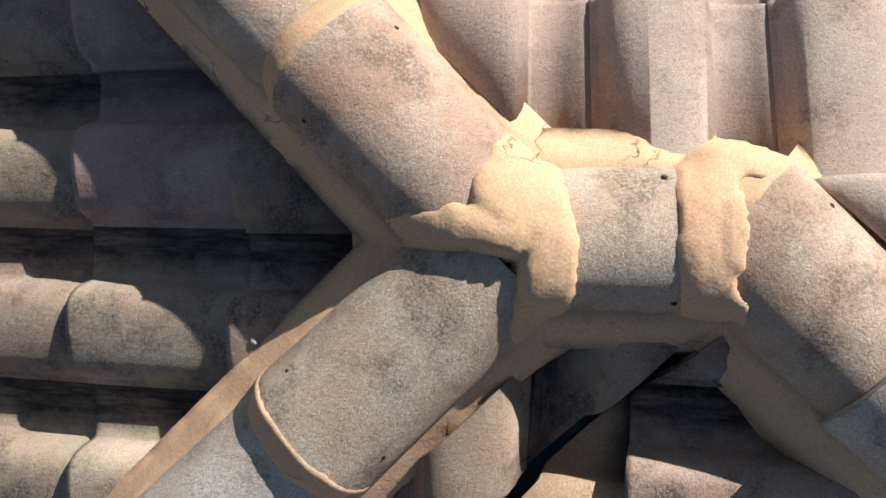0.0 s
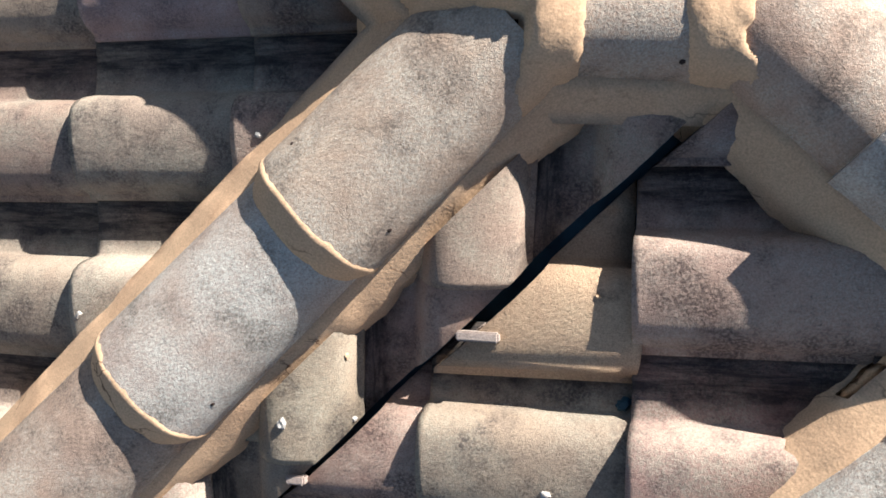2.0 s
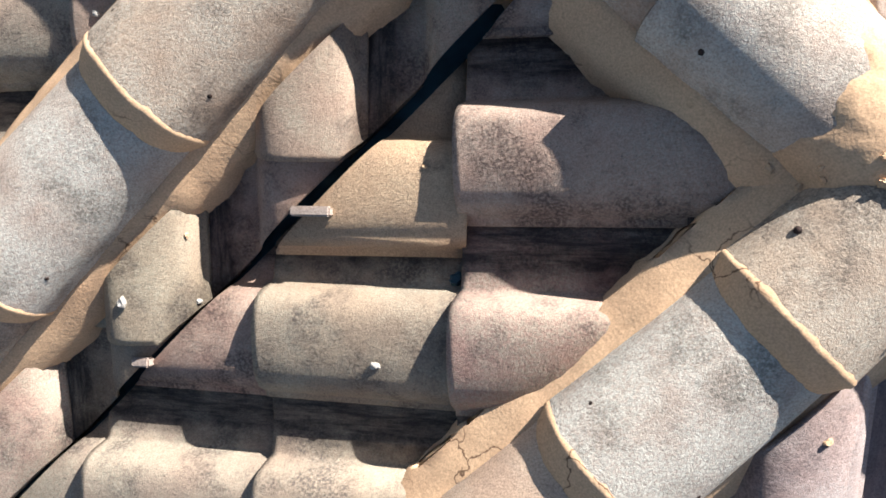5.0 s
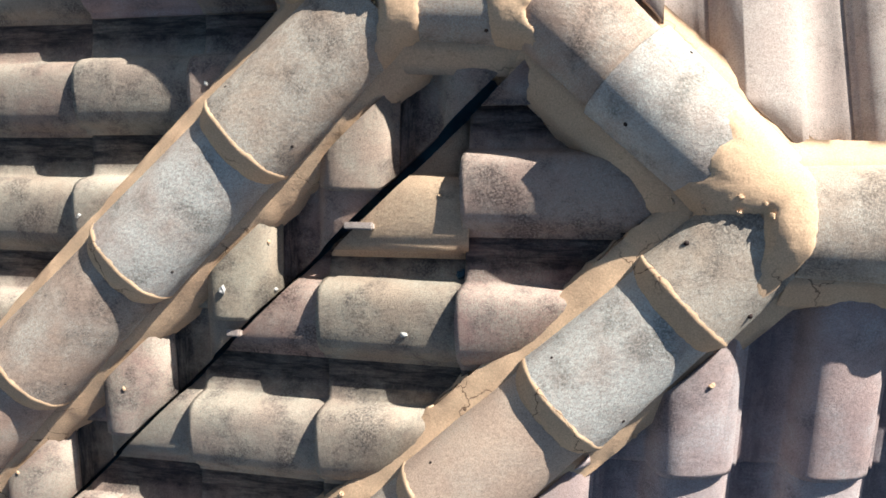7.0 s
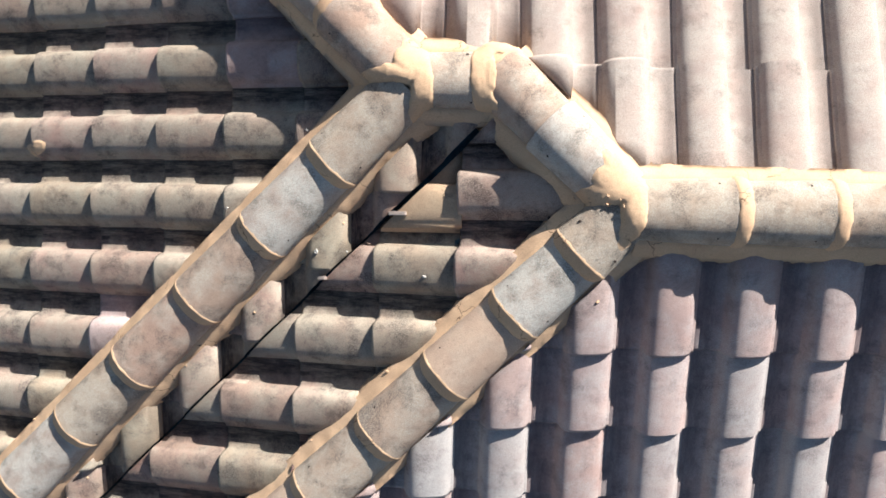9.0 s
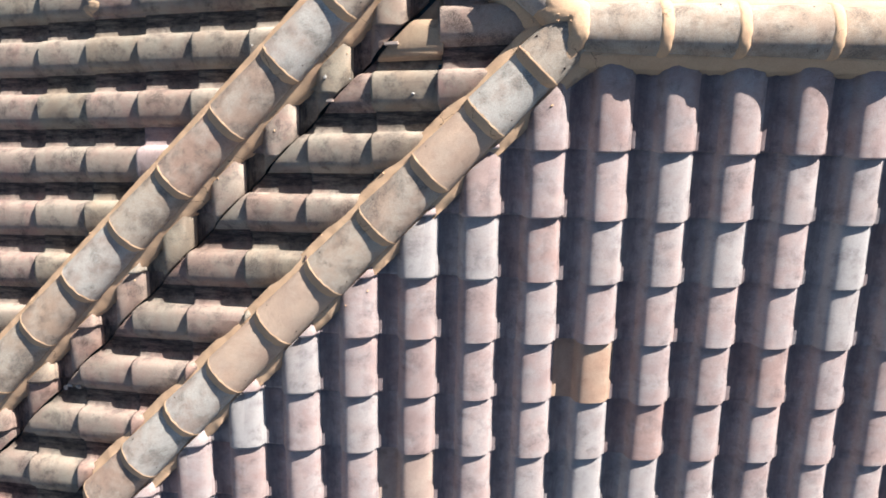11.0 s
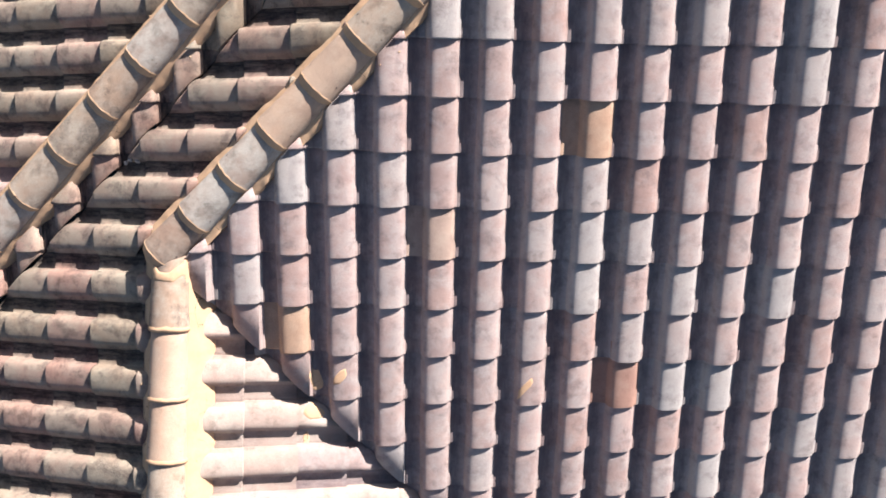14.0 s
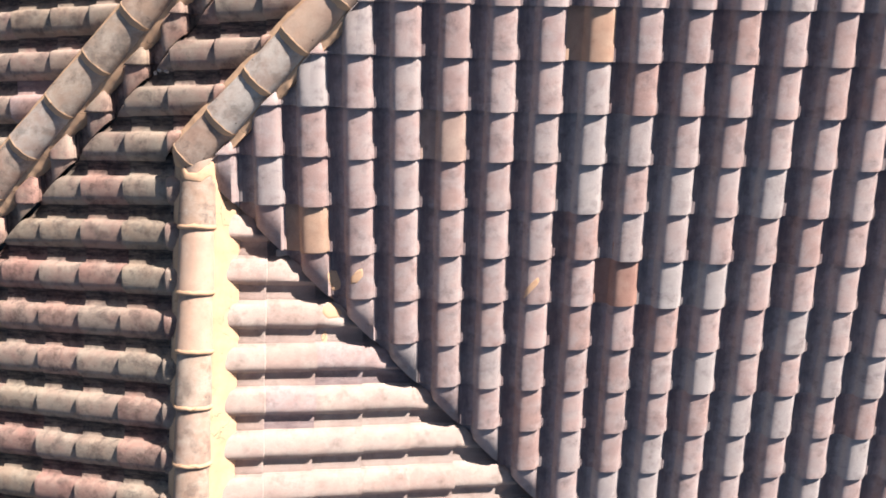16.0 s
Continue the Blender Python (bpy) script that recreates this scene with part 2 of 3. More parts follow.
# ---- ground and walls under the eaves ----
bm = bmesh.new()
bm.faces.new([bm.verts.new(v) for v in ((-400, -400, 0), (400, -400, 0), (400, 400, 0), (-400, 400, 0))])
tagged(mesh_object("ground", bm, SOIL), "bare dry soil round the house", "ground", "", "structure")
for name, (x0, y0, x1, y1) in {"wall_south": (-3.05, -5.75, 3.5, -5.55), "wall_north": (-3.05, 0.75, 3.5, 0.95), "wall_west": (-3.05, -5.55, -2.85, 0.75), "wall_east": (3.3, -5.55, 3.5, 0.75)}.items():
    bm = bmesh.new()
    bmesh.ops.create_cube(bm, size=1)
    for v in bm.verts:
        v.co = Vector(((x0 + x1) / 2 + v.co.x * (x1 - x0), (y0 + y1) / 2 + v.co.y * (y1 - y0), 1.55 + v.co.z * 3.1))
    tagged(mesh_object(name, bm, PLASTER), "plain plastered house wall under the eaves", "wall", "", "structure")

# ---- ridge and hip caps ----
CAP_BASE, CAP_W, CAP_H = 0.036, 0.124, 0.106


def cap_section(n, w, h):
    """Points across a half-round cap, from one foot to the other."""
    return [(-w * math.cos(math.pi * i / n), h * math.sin(math.pi * i / n) ** 0.85) for i in range(n + 1)]


def shell(bm, rings):
    grid = [[bm.verts.new(p) for p in ring] for ring in rings]
    for a, b in zip(grid, grid[1:]):
        for i in range(len(a) - 1):
            bm.faces.new((a[i], a[i + 1], b[i + 1], b[i]))
    return grid


def wobble(p, scale, size):
    return noise.noise(Vector(p) * scale) * size


def cap_tile(frame_at, s0, s1, parent, mat, label, nails=True, lift=0.018, width=CAP_W, collar=0.050, band=False):
    """One cap from its upper end s0 to its lower end s1 (distances down the line). frame_at gives origin, along, side, up."""
    n = 18
    bm = bmesh.new()
    rings = []
    steps = 5
    for k in range(steps + 1):
        f = k / steps
        o, along, side, up = frame_at(s0 + (s1 - s0) * f)
        w, h = width * (0.90 + 0.10 * f), CAP_H * (0.90 + 0.10 * f)
        base = CAP_BASE + lift * f - 0.004
        rings.append([o + side * (a + wobble((s0, f, a), 9, 0.0015)) + up * (base + b + wobble((s1, f * 2, a * 9), 3, 0.0015)) for a, b in cap_section(n, w, h)])
    shell(bm, rings)
    o, along, side, up = frame_at(s1)
    sec, sec2 = cap_section(n, width, CAP_H), cap_section(n, width - 0.016, CAP_H - 0.016)
    base = CAP_BASE + lift - 0.004
    rim = [[o + along * 0.0005 + side * a + up * (base + b) for a, b in sec], [o + along * 0.0015 + side * a + up * (base + b) for a, b in sec2]]
    shell(bm, rim)
    cap = part("ridge_tile", bm, mat, parent, label, True)
    if collar:
        bm = bmesh.new()
        ring_sets = []
        cone = ((-0.011, -0.0030, 0.008), (-0.005, 0.0010, 0.004), (0.002, 0.0012, 0.0015), (collar * 0.14, -0.003, 0.0015), (collar * 0.54, -0.011, 0.003), (collar * 0.90, -0.021, 0.004), (collar, -0.05, 0.004))
        flat_band = ((-0.014, -0.0030, 0.009), (-0.007, 0.0030, 0.004), (0.003, 0.0050, 0.002), (collar * 0.45, 0.0040, 0.003), (collar * 0.78, -0.002, 0.003), (collar * 0.95, -0.016, 0.004), (collar, -0.045, 0.004))
        for d, proud, ragged in flat_band if band else cone:
            ring = []
            for a, b in cap_section(30, width + proud, CAP_H + proud):
                slip = wobble((s1 * 7, a * 30, d), 1.0, ragged) + wobble((s1 * 3, a * 130, d), 1.0, ragged * 0.6)
                ring.append(o + along * (d + slip) + side * a + up * (base + b + wobble((s1 * 5, a * 24, d * 40), 1.3, 0.0025)))
            ring_sets.append(ring)
        shell(bm, ring_sets)
        part("mortar_collar", bm, MORTAR, cap, "ochre mortar packed under the lower end", True)
    if nails:
        for sgn in (-1, 1):
            o2, along, side, up = frame_at(s1 - 0.075 + 0.012 * math.sin(s1 * 31 + sgn))
            f = 0.80
            a = sgn * width * 0.80 * 0.955
            b = CAP_H * (1 - 0.80 ** 2) ** 0.425 * 0.945
            c = o2 + side * a + up * (CAP_BASE + lift * f - 0.0055 + b)
            bm = bmesh.new()
            bmesh.ops.create_uvsphere(bm, u_segments=8, v_segments=5, radius=0.0062)
            bmesh.ops.translate(bm, verts=bm.verts, vec=c)
            part("nail", bm, NAIL, cap, "", True)
    return cap


def hip_frame(kind, c, facets, z_shift=0.0):
    """A frame down a hip at 45 degrees: kind 'sw' keeps y - x = c, 'nw' keeps y + x = c. s counts metres of plan from x = 0."""
    def at(s):
        k = s / math.sqrt(2)
        x, y = (-k, -k + c) if kind == "sw" else (-k, k + c)
        z = sum(pan_z(f, x, y) for f in facets) / len(facets) + z_shift
        along = Vector((-1, -1 if kind == "sw" else 1, -T)).normalized()
        side = Vector((1, -1, 0) if kind == "sw" else (-1, -1, 0)).normalized()
        return Vector((x, y, z)), along, side, side.cross(along) if (side.cross(along)).z > 0 else along.cross(side)
    return at


def ridge_frame(axis, c, facet, z_shift=0.0):
    """A frame along a level ridge: 'x' runs west to east at y = c, 'y' runs north to south at x = c."""
    def at(s):
        if axis == "x":
            return Vector((s, c, pan_z(facet, s, c) + z_shift)), Vector((1, 0, 0)), Vector((0, -1, 0)), Vector((0, 0, 1))
        return Vector((c, -s, pan_z(facet, c, -s) + z_shift)), Vector((0, -1, 0)), Vector((-1, 0, 0)), Vector((0, 0, 1))
    return at


def mortar_bed(name, frame_at, s0, s1, facets, label, reach=(0.205, 0.205)):
    """Mortar on both sides under a row of caps. facets: the slope on the -side and on the +side."""
    bm = bmesh.new()
    count = max(4, int((s1 - s0) / 0.018))
    for sgn, facet in ((-1, facets[0]), (1, facets[1])):
        rings = []
        for k in range(count + 1):
            o, along, side, up = frame_at(s0 + (s1 - s0) * k / count)
            flat = Vector((side.x, side.y, 0)).normalized()
            ring = []
            edge = reach[sgn > 0] + wobble((o.x + sgn * 9, o.y, 0), 9, 0.012) + wobble((o.x, o.y + sgn * 7, 3), 37, 0.009)
            crest = o.z + CAP_BASE + 0.020
            for l, drop in ((0.085, 0.0), (0.108, 0.0), (0.120, 0.02), (0.130, 0.10), (0.148, 0.26), (0.168, 0.46), (0.5 * (0.168 + edge), 0.66), (edge, 0.90), (edge + 0.010, 1.25)):
                x, y = o.x + flat.x * l * sgn, o.y + flat.y * l * sgn
                foot = pan_z(facet, o.x + flat.x * edge * sgn, o.y + flat.y * edge * sgn) + 0.004
                ring.append(Vector((x, y, crest + (foot - crest) * drop + wobble((x, y, l), 20, 0.006) + wobble((x, y, l), 70, 0.003))))
            rings.append(ring)
        shell(bm, rings)
    bmesh.ops.recalc_face_normals(bm, faces=bm.faces)
    for f in bm.faces:
        if f.normal.z < 0:
            f.normal_flip()
    return tagged(mesh_object(name, bm, MORTAR, None, True), label, "ridge mortar", "mortared ridges", "structure")


R2 = math.sqrt(2)
CAP_LABEL = "grey-brown half-round concrete ridge tile with sandy grain"

# hip between the west slope and the narrow slope
fa = hip_frame("sw", HIP_A, ("mid_south",))
bed_a = mortar_bed("hip_mortar_west", fa, -0.11, 4.95, ("west", "mid_south"), "long hip line of half-round caps bedded in ochre mortar", (0.165, 0.178))
ends_a = [-(s + 0.05) * R2 for s in (-0.2495, -0.534, -0.8125, -1.1045, -1.378, -1.66, -1.918, -2.2, -2.48, -2.76, -3.04, -3.32, -3.55)]
prev = -0.13
for i, e in enumerate(ends_a):
    cap_tile(fa, prev - (0.05 if i else 0), e, bed_a, CAP_PALE if i in (1, 5, 9) else CAP, CAP_LABEL)
    prev = e

# hip between the middle slope and the broad south slope
fb = hip_frame("sw", HIP_B, ("mid_west", "south"))
bed_b = mortar_bed("hip_mortar_middle", fb, -1.27, 2.16, ("mid_west", "south"), "long hip line of half-round caps bedded in ochre mortar", (0.170, 0.168))
ends_b = [-(s + 0.685) * R2 for s in (0.059, -0.1705, -0.4225, -0.6795, -0.9395, -1.2015, -1.466, -1.7105, -1.96, -2.19)]
prev = -1.27
for i, e in enumerate(ends_b):
    cap_tile(fb, prev - (0.05 if i else 0), e, bed_b, CAP_TAN if i in (2, 5, 6) else (CAP_PALE if i in (1, 7, 8) else CAP), CAP_LABEL)
    prev = e

# hip from the main ridge down to the short ridge
fse = hip_frame("nw", HIP_SE, ("mid_west", "north"))
bed_se = mortar_bed("hip_mortar_north", fse, -1.27, -0.585, ("north", "mid_west"), "short hip of half-round caps bedded in ochre mortar", (0.165, 0.178))
cap_tile(fse, -1.25, -0.885, bed_se, CAP_PALE, CAP_LABEL, True, 0.016, CAP_W, 0.0)
cap_tile(fse, -0.93, -0.60, bed_se, CAP, CAP_LABEL)

# hip running down to the north-west
fnw = hip_frame("nw", HIP_NW, ("north",))
bed_nw = mortar_bed("hip_mortar_far", fnw, -0.20, 1.80, ("north", "west"), "hip of half-round caps bedded in ochre mortar", (0.168, 0.165))
prev = -0.10
for i, e in enumerate((0.26, 0.65, 1.04, 1.43, 1.82)):
    cap_tile(fnw, prev - (0.05 if i else 0), e, bed_nw, CAP, CAP_LABEL)
    prev = e

# level ridges
fsh = ridge_frame("x", 0.006, "mid_south")
bed_sh = mortar_bed("ridge_mortar_short", fsh, 0.0, 0.40, ("north", "mid_south"), "short ridge cap bedded in ochre mortar between two junctions", (0.165, 0.150))
cap_tile(fsh, 0.10, 0.39, bed_sh, CAP, CAP_LABEL, True, 0.0, CAP_W * 0.92, 0.0)
few = ridge_frame("x", EW_Y, "south")
bed_ew = mortar_bed("ridge_mortar_main", few, 0.92, 3.86, ("north", "south"), "main ridge of half-round caps bedded in ochre mortar", (0.165, 0.175))
prev = 0.93
for i, e in enumerate((1.268, 1.61, 2.02, 2.40, 2.78, 3.16, 3.54, 3.88)):
    cap_tile(few, prev - (0.05 if i else 0), e, bed_ew, CAP, CAP_LABEL, True, 0.012, CAP_W, 0.05, True)
    prev = e
fs = ridge_frame("y", S_X, "mid_west")
bed_s = mortar_bed("ridge_mortar_south", fs, 2.74, 6.1, ("east", "mid_west"), "south ridge of tan half-round caps bedded in ochre mortar", (0.235, 0.16))
prev = 2.87
for i, e in enumerate((3.339, 3.767, 4.149, 4.513, 4.888, 5.265, 5.64, 6.015)):
    cap_tile(fs, prev - (0.05 if i else 0), e, bed_s, CAP if i in (0, 3, 4, 5) else CAP_TAN, CAP_LABEL, True, 0.012, CAP_W, 0.022, True)
    prev = e

# junctions: mortar trowelled smoothly over the meeting caps


def cap_height(frame_at, s_lo, s_hi, bonus, x, y):
    """Height of a row of caps over a plan point, falling away at its sides and ends."""
    o0, along, side, up = frame_at(0.0)
    flat = Vector((along.x, along.y, 0)).normalized()
    probe = Vector((x - o0.x, y - o0.y, 0))
    s = min(max(probe.dot(flat), s_lo), s_hi)
    o = frame_at(s)[0] if abs(along.z) > 0.01 else o0 + flat * s
    l = math.hypot(x - o.x, y - o.y)
    top = o.z + CAP_BASE + bonus
    w = CAP_W * 0.94
    if l < w:
        return top + CAP_H * 0.94 * math.sqrt(1 - (l / w) ** 2) ** 0.85
    return top - (l - w) * 1.3


def junction(parent, lines, strokes, box, label):
    """A sheet of mortar over the caps of lines, kept only along strokes of (x0, y0, x1, y1, radius)."""
    x0, y0, x1, y1 = box
    step = 0.007
    nx, ny = int((x1 - x0) / step), int((y1 - y0) / step)
    bm = bmesh.new()
    grid = []
    for j in range(ny + 1):
        row = []
        for i in range(nx + 1):
            x, y = x0 + i * step, y0 + j * step
            hs = [cap_height(f, a, b, lift, x, y) for f, a, b, lift in lines]
            top = max(hs)
            z = top + 0.010 * math.log(sum(math.exp((h - top) / 0.010) for h in hs))
            d = 1.0
            for ax, ay, bx, by, r in strokes:
                ux, uy = bx - ax, by - ay
                k = min(1.0, max(0.0, ((x - ax) * ux + (y - ay) * uy) / max(1e-9, ux * ux + uy * uy)))
                d = min(d, math.hypot(x - ax - k * ux, y - ay - k * uy) - r)
            d += wobble((x, y, 1), 24, 0.003) + wobble((x, y, 2), 90, 0.0035)
            rise = min(1.0, max(0.0, 0.35 - d / 0.028))
            z += 0.002 + 0.005 * rise * rise * (3 - 2 * rise) - (0.0 if d < 0.006 else min(d - 0.006, 0.05) * 2.2) + wobble((x, y, 3), 14, 0.001) + wobble((x, y, 4), 60, 0.0012)
            row.append((bm.verts.new((x, y, z)), d))
        grid.append(row)
    for a, b in zip(grid, grid[1:]):
        for i in range(nx):
            four = (a[i], a[i + 1], b[i + 1], b[i])
            if min(q[1] for q in four) < 0.022:
                bm.faces.new([q[0] for q in four])
    bmesh.ops.delete(bm, geom=[v for v in bm.verts if not v.link_faces], context="VERTS")
    return part("mortar_patch", bm, MORTAR, parent, label, True)


PATCH = "thick ochre mortar trowelled over the junction of the caps"
junction(bed_a, [(fnw, -0.12, 1.0, -0.004), (fa, -0.10, 1.0, -0.004), (fsh, 0.08, 0.45, 0.002)],
         [(0.088, 0.125, 0.119, 0.077, 0.028), (0.119, 0.077, 0.140, -0.001, 0.029), (0.140, -0.001, 0.138, -0.071, 0.028), (0.138, -0.071, 0.119, -0.126, 0.026),
          (0.070, 0.078, 0.100, 0.030, 0.036), (0.003, 0.027, 0.092, 0.008, 0.018), (-0.121, 0.009, 0.003, 0.018, 0.020)], (-0.22, -0.22, 0.26, 0.25), PATCH)
junction(bed_sh, [(fsh, 0.12, 0.42, 0.002), (fse, -1.2, -0.59, 0.014)],
         [(0.378, 0.126, 0.352, 0.074, 0.028), (0.352, 0.074, 0.347, 0.004, 0.026), (0.347, 0.004, 0.363, -0.066, 0.028), (0.363, -0.066, 0.395, -0.10, 0.022),
          (0.378, 0.130, 0.455, 0.120, 0.018), (0.385, 0.06, 0.385, -0.02, 0.016)], (0.27, -0.24, 0.60, 0.24), PATCH)
junction(bed_b, [(few, 0.92, 2.0, 0.002), (fb, -1.25, 0.0, 0.0), (fse, -1.25, -0.6, 0.0)],
         [(0.780, -0.245, 0.830, -0.300, 0.024), (0.830, -0.300, 0.902, -0.392, 0.034), (0.902, -0.392, 0.902, -0.513, 0.032), (0.902, -0.513, 0.850, -0.630, 0.026), (0.850, -0.630, 0.810, -0.650, 0.018),
          (0.800, -0.360, 0.860, -0.395, 0.042), (0.740, -0.428, 0.840, -0.412, 0.028), (0.665, -0.455, 0.745, -0.428, 0.020)],
         (0.55, -0.74, 1.02, -0.18), PATCH)
junction(bed_s, [(fb, 0.5, 2.105, 0.016), (fs, 2.92, 4.0, 0.0)],
         [(-1.60, -2.80, -1.575, -2.93, 0.034), (-1.575, -2.93, -1.51, -3.02, 0.022), (-1.51, -3.02, -1.42, -3.025, 0.020), (-1.42, -3.025, -1.33, -2.95, 0.022),
          (-1.33, -2.95, -1.28, -2.88, 0.026), (-1.33, -2.96, -1.31, -3.10, 0.022)], (-1.74, -3.16, -1.18, -2.70), PATCH)

# ---- valley gutter ----
bm = bmesh.new()
rings = []
for k in range(0, 37):
    q = -0.45 + k * 0.11
    x, y = -q / 1.0 + 0.0, -q + VALLEY
    z = pan_z("mid_west", x, y)
    d = Vector((1, -1, 0)) / R2
    rings.append([Vector((x, y, z)) + d * l + Vector((0, 0, h)) for l, h in ((-0.16, 0.012), (-0.03, -0.028), (0.0, -0.036), (0.03, -0.028), (0.16, 0.012))])
shell(bm, rings)
tagged(mesh_object("valley_gutter", bm, GUTTER, None, True), "black painted metal valley gutter between cut tiles", "gutter", "", "structure")

# ---- roof tiles ----
PROFILE = [(-0.012, 0.004), (-0.011, 0.011), (-0.002, 0.013), (0.002, 0.020), (0.010, 0.037), (0.024, 0.0500), (0.044, 0.0590), (0.070, 0.0655), (0.095, 0.0690), (0.118, 0.0705),
           (0.138, 0.0695), (0.152, 0.0655), (0.163, 0.0585), (0.172, 0.0475), (0.179, 0.033), (0.184, 0.016), (0.188, 0.004), (0.194, 0.0), (0.225, -0.003), (0.262, -0.004), (0.267, 0.0), (0.325, 0.0)]
TILE_L, THICK, STEP = 0.440, 0.010, 0.024


def tile_bm(pitch, gauge, solid, step=STEP):
    """A wavy tile: x away from its steep side, y up the slope from its lower end, z off the slope."""
    k = pitch / 0.30
    bm = bmesh.new()
    def row(v, off):
        return [Vector((u * k, v, h + off + step * (1 - v / gauge))) for u, h in PROFILE]
    top = shell(bm, [row(0.0, 0.0), row(0.012, 0.001), row(gauge, 0.0), row(TILE_L, 0.0)])
    if solid:
        low = shell(bm, [row(0.0, -THICK), row(TILE_L, -THICK)])
        for a, b in ((top[0], low[0]), (low[1], top[-1])):
            for i in range(len(a) - 1):
                bm.faces.new((a[i], b[i], b[i + 1], a[i + 1]))
        bm.faces.new([r[0] for r in top] + [low[1][0], low[0][0]])
        bm.faces.new([r[-1] for r in top][::-1] + [low[0][-1], low[1][-1]])
        bmesh.ops.recalc_face_normals(bm, faces=bm.faces)
    else:
        shell(bm, [row(0.0, -THICK), row(0.0, 0.0)])
        shell(bm, [[top[0][0].co.copy(), top[2][0].co.copy()], [p for p in (row(0.0, -0.03)[0], row(gauge, -0.03)[0])]])
    return bm


def smooth_top(me):
    for p in me.polygons:
        p.use_smooth = p.normal.z > 0.05


def tile_frame(facet, ex, ey, rng):
    """Pose of a tile whose steep-side lower corner stands at (ex, ey)."""
    dx, dy = DOWN[facet]
    up_slope = Vector((-dx, -dy, T)).normalized()
    away = Vector((dy, -dx, 0))
    normal = away.cross(up_slope)
    if normal.z < 0:
        normal = -normal
    m = Matrix((away, up_slope, normal)).transposed().to_4x4()
    m.translation = Vector((ex, ey, pan_z(facet, ex, ey)))
    return m @ pose(rng.uniform(-0.004, 0.004), rng.uniform(-0.005, 0.005), rng.uniform(-0.002, 0.003), rng.uniform(-0.3, 0.3), rng.uniform(-0.7, 0.7), rng.uniform(-0.6, 0.6))


def lay(facet, pitch, run, side0, sides, end0, ends, planes_of, mats, special=(), share=0.7, step=STEP, slipped=(), missing=()):
    """Lays tiles on a slope: side0/end0 is one tile's corner, across by pitch and down by run (plan metres)."""
    rng = random.Random(facet)
    gauge = run / math.cos(SLOPE)
    dx, dy = DOWN[facet]
    sx, sy = -dy, dx
    shared = {}
    for i in sides:
        for j in ends:
            along = end0 + j * run
            across = side0 + i * pitch
            ex = sx * across + dx * along
            ey = sy * across + dy * along
            shift, end_cut = dict(slipped).get((i, j), (Matrix(), []))
            m = tile_frame(facet, ex, ey, rng) @ shift
            pick = rng.random()
            if (i, j) in missing:
                continue
            mat = dict(special).get((i, j)) or (mats[0] if pick < share else mats[1])
            corners = [m @ Vector((u, v, 0)) for u in (0, pitch + 0.03) for v in (0, TILE_L)]
            planes = planes_of(sum(c.x for c in corners) / 4, sum(c.y for c in corners) / 4) + EAVES + end_cut
            worst = [[a * c.x + b * c.y - d for c in corners] for a, b, d in planes]
            if any(min(w) > -0.02 for w in worst):
                continue
            cut = [p for p, w in zip(planes, worst) if max(w) > 0]
            if cut:
                bm = tile_bm(pitch, gauge, True, step)
                inv = m.inverted()
                for a, b, d in cut:
                    n = Vector((a, b, 0)).normalized()
                    at = n * (d / math.hypot(a, b))
                    no = (inv.to_3x3() @ n).normalized()
                    res = bmesh.ops.bisect_plane(bm, geom=bm.verts[:] + bm.edges[:] + bm.faces[:], plane_co=inv @ at, plane_no=no, clear_outer=True)
                    edges = [e for e in res["geom_cut"] if isinstance(e, bmesh.types.BMEdge)]
                    if edges:
                        bmesh.ops.edgenet_fill(bm, edges=edges)
                if len(bm.faces) < 4:
                    bm.free()
                    continue
                me = bpy.data.meshes.new("roof_tile")
                bm.normal_update()
                bm.to_mesh(me)
                bm.free()
                smooth_top(me)
                me.materials.append(mat)
            else:
                if mat not in shared:
                    bm = tile_bm(pitch, gauge, False, step)
                    shared[mat] = bpy.data.meshes.new("roof_tile")
                    bm.normal_update()
                    bm.to_mesh(shared[mat])
                    bm.free()
                    smooth_top(shared[mat])
                    shared[mat].materials.append(mat)
                me = shared[mat]
            ob = new("roof_tile", me)
            ob.parent = slope[facet]
            ob.matrix_basis = m


C = 0.125 * R2
EAVES = [(-1, 0, 3.50), (1, 0, 3.90), (0, -1, 6.15), (0, 1, 1.37)]
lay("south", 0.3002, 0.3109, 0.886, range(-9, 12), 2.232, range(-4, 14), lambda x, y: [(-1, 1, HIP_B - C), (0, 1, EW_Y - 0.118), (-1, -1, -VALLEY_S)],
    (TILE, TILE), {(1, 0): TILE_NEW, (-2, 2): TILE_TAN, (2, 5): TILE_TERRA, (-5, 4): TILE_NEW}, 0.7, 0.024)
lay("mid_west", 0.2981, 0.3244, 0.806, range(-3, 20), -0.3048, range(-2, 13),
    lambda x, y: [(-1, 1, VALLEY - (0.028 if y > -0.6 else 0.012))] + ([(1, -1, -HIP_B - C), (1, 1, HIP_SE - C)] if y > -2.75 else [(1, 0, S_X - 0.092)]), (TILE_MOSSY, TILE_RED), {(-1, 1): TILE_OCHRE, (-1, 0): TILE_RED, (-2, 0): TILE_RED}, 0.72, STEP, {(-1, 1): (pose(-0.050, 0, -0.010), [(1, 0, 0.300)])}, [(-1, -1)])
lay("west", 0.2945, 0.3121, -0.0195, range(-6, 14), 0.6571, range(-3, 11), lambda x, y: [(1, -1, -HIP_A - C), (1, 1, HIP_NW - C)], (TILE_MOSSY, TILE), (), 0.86)
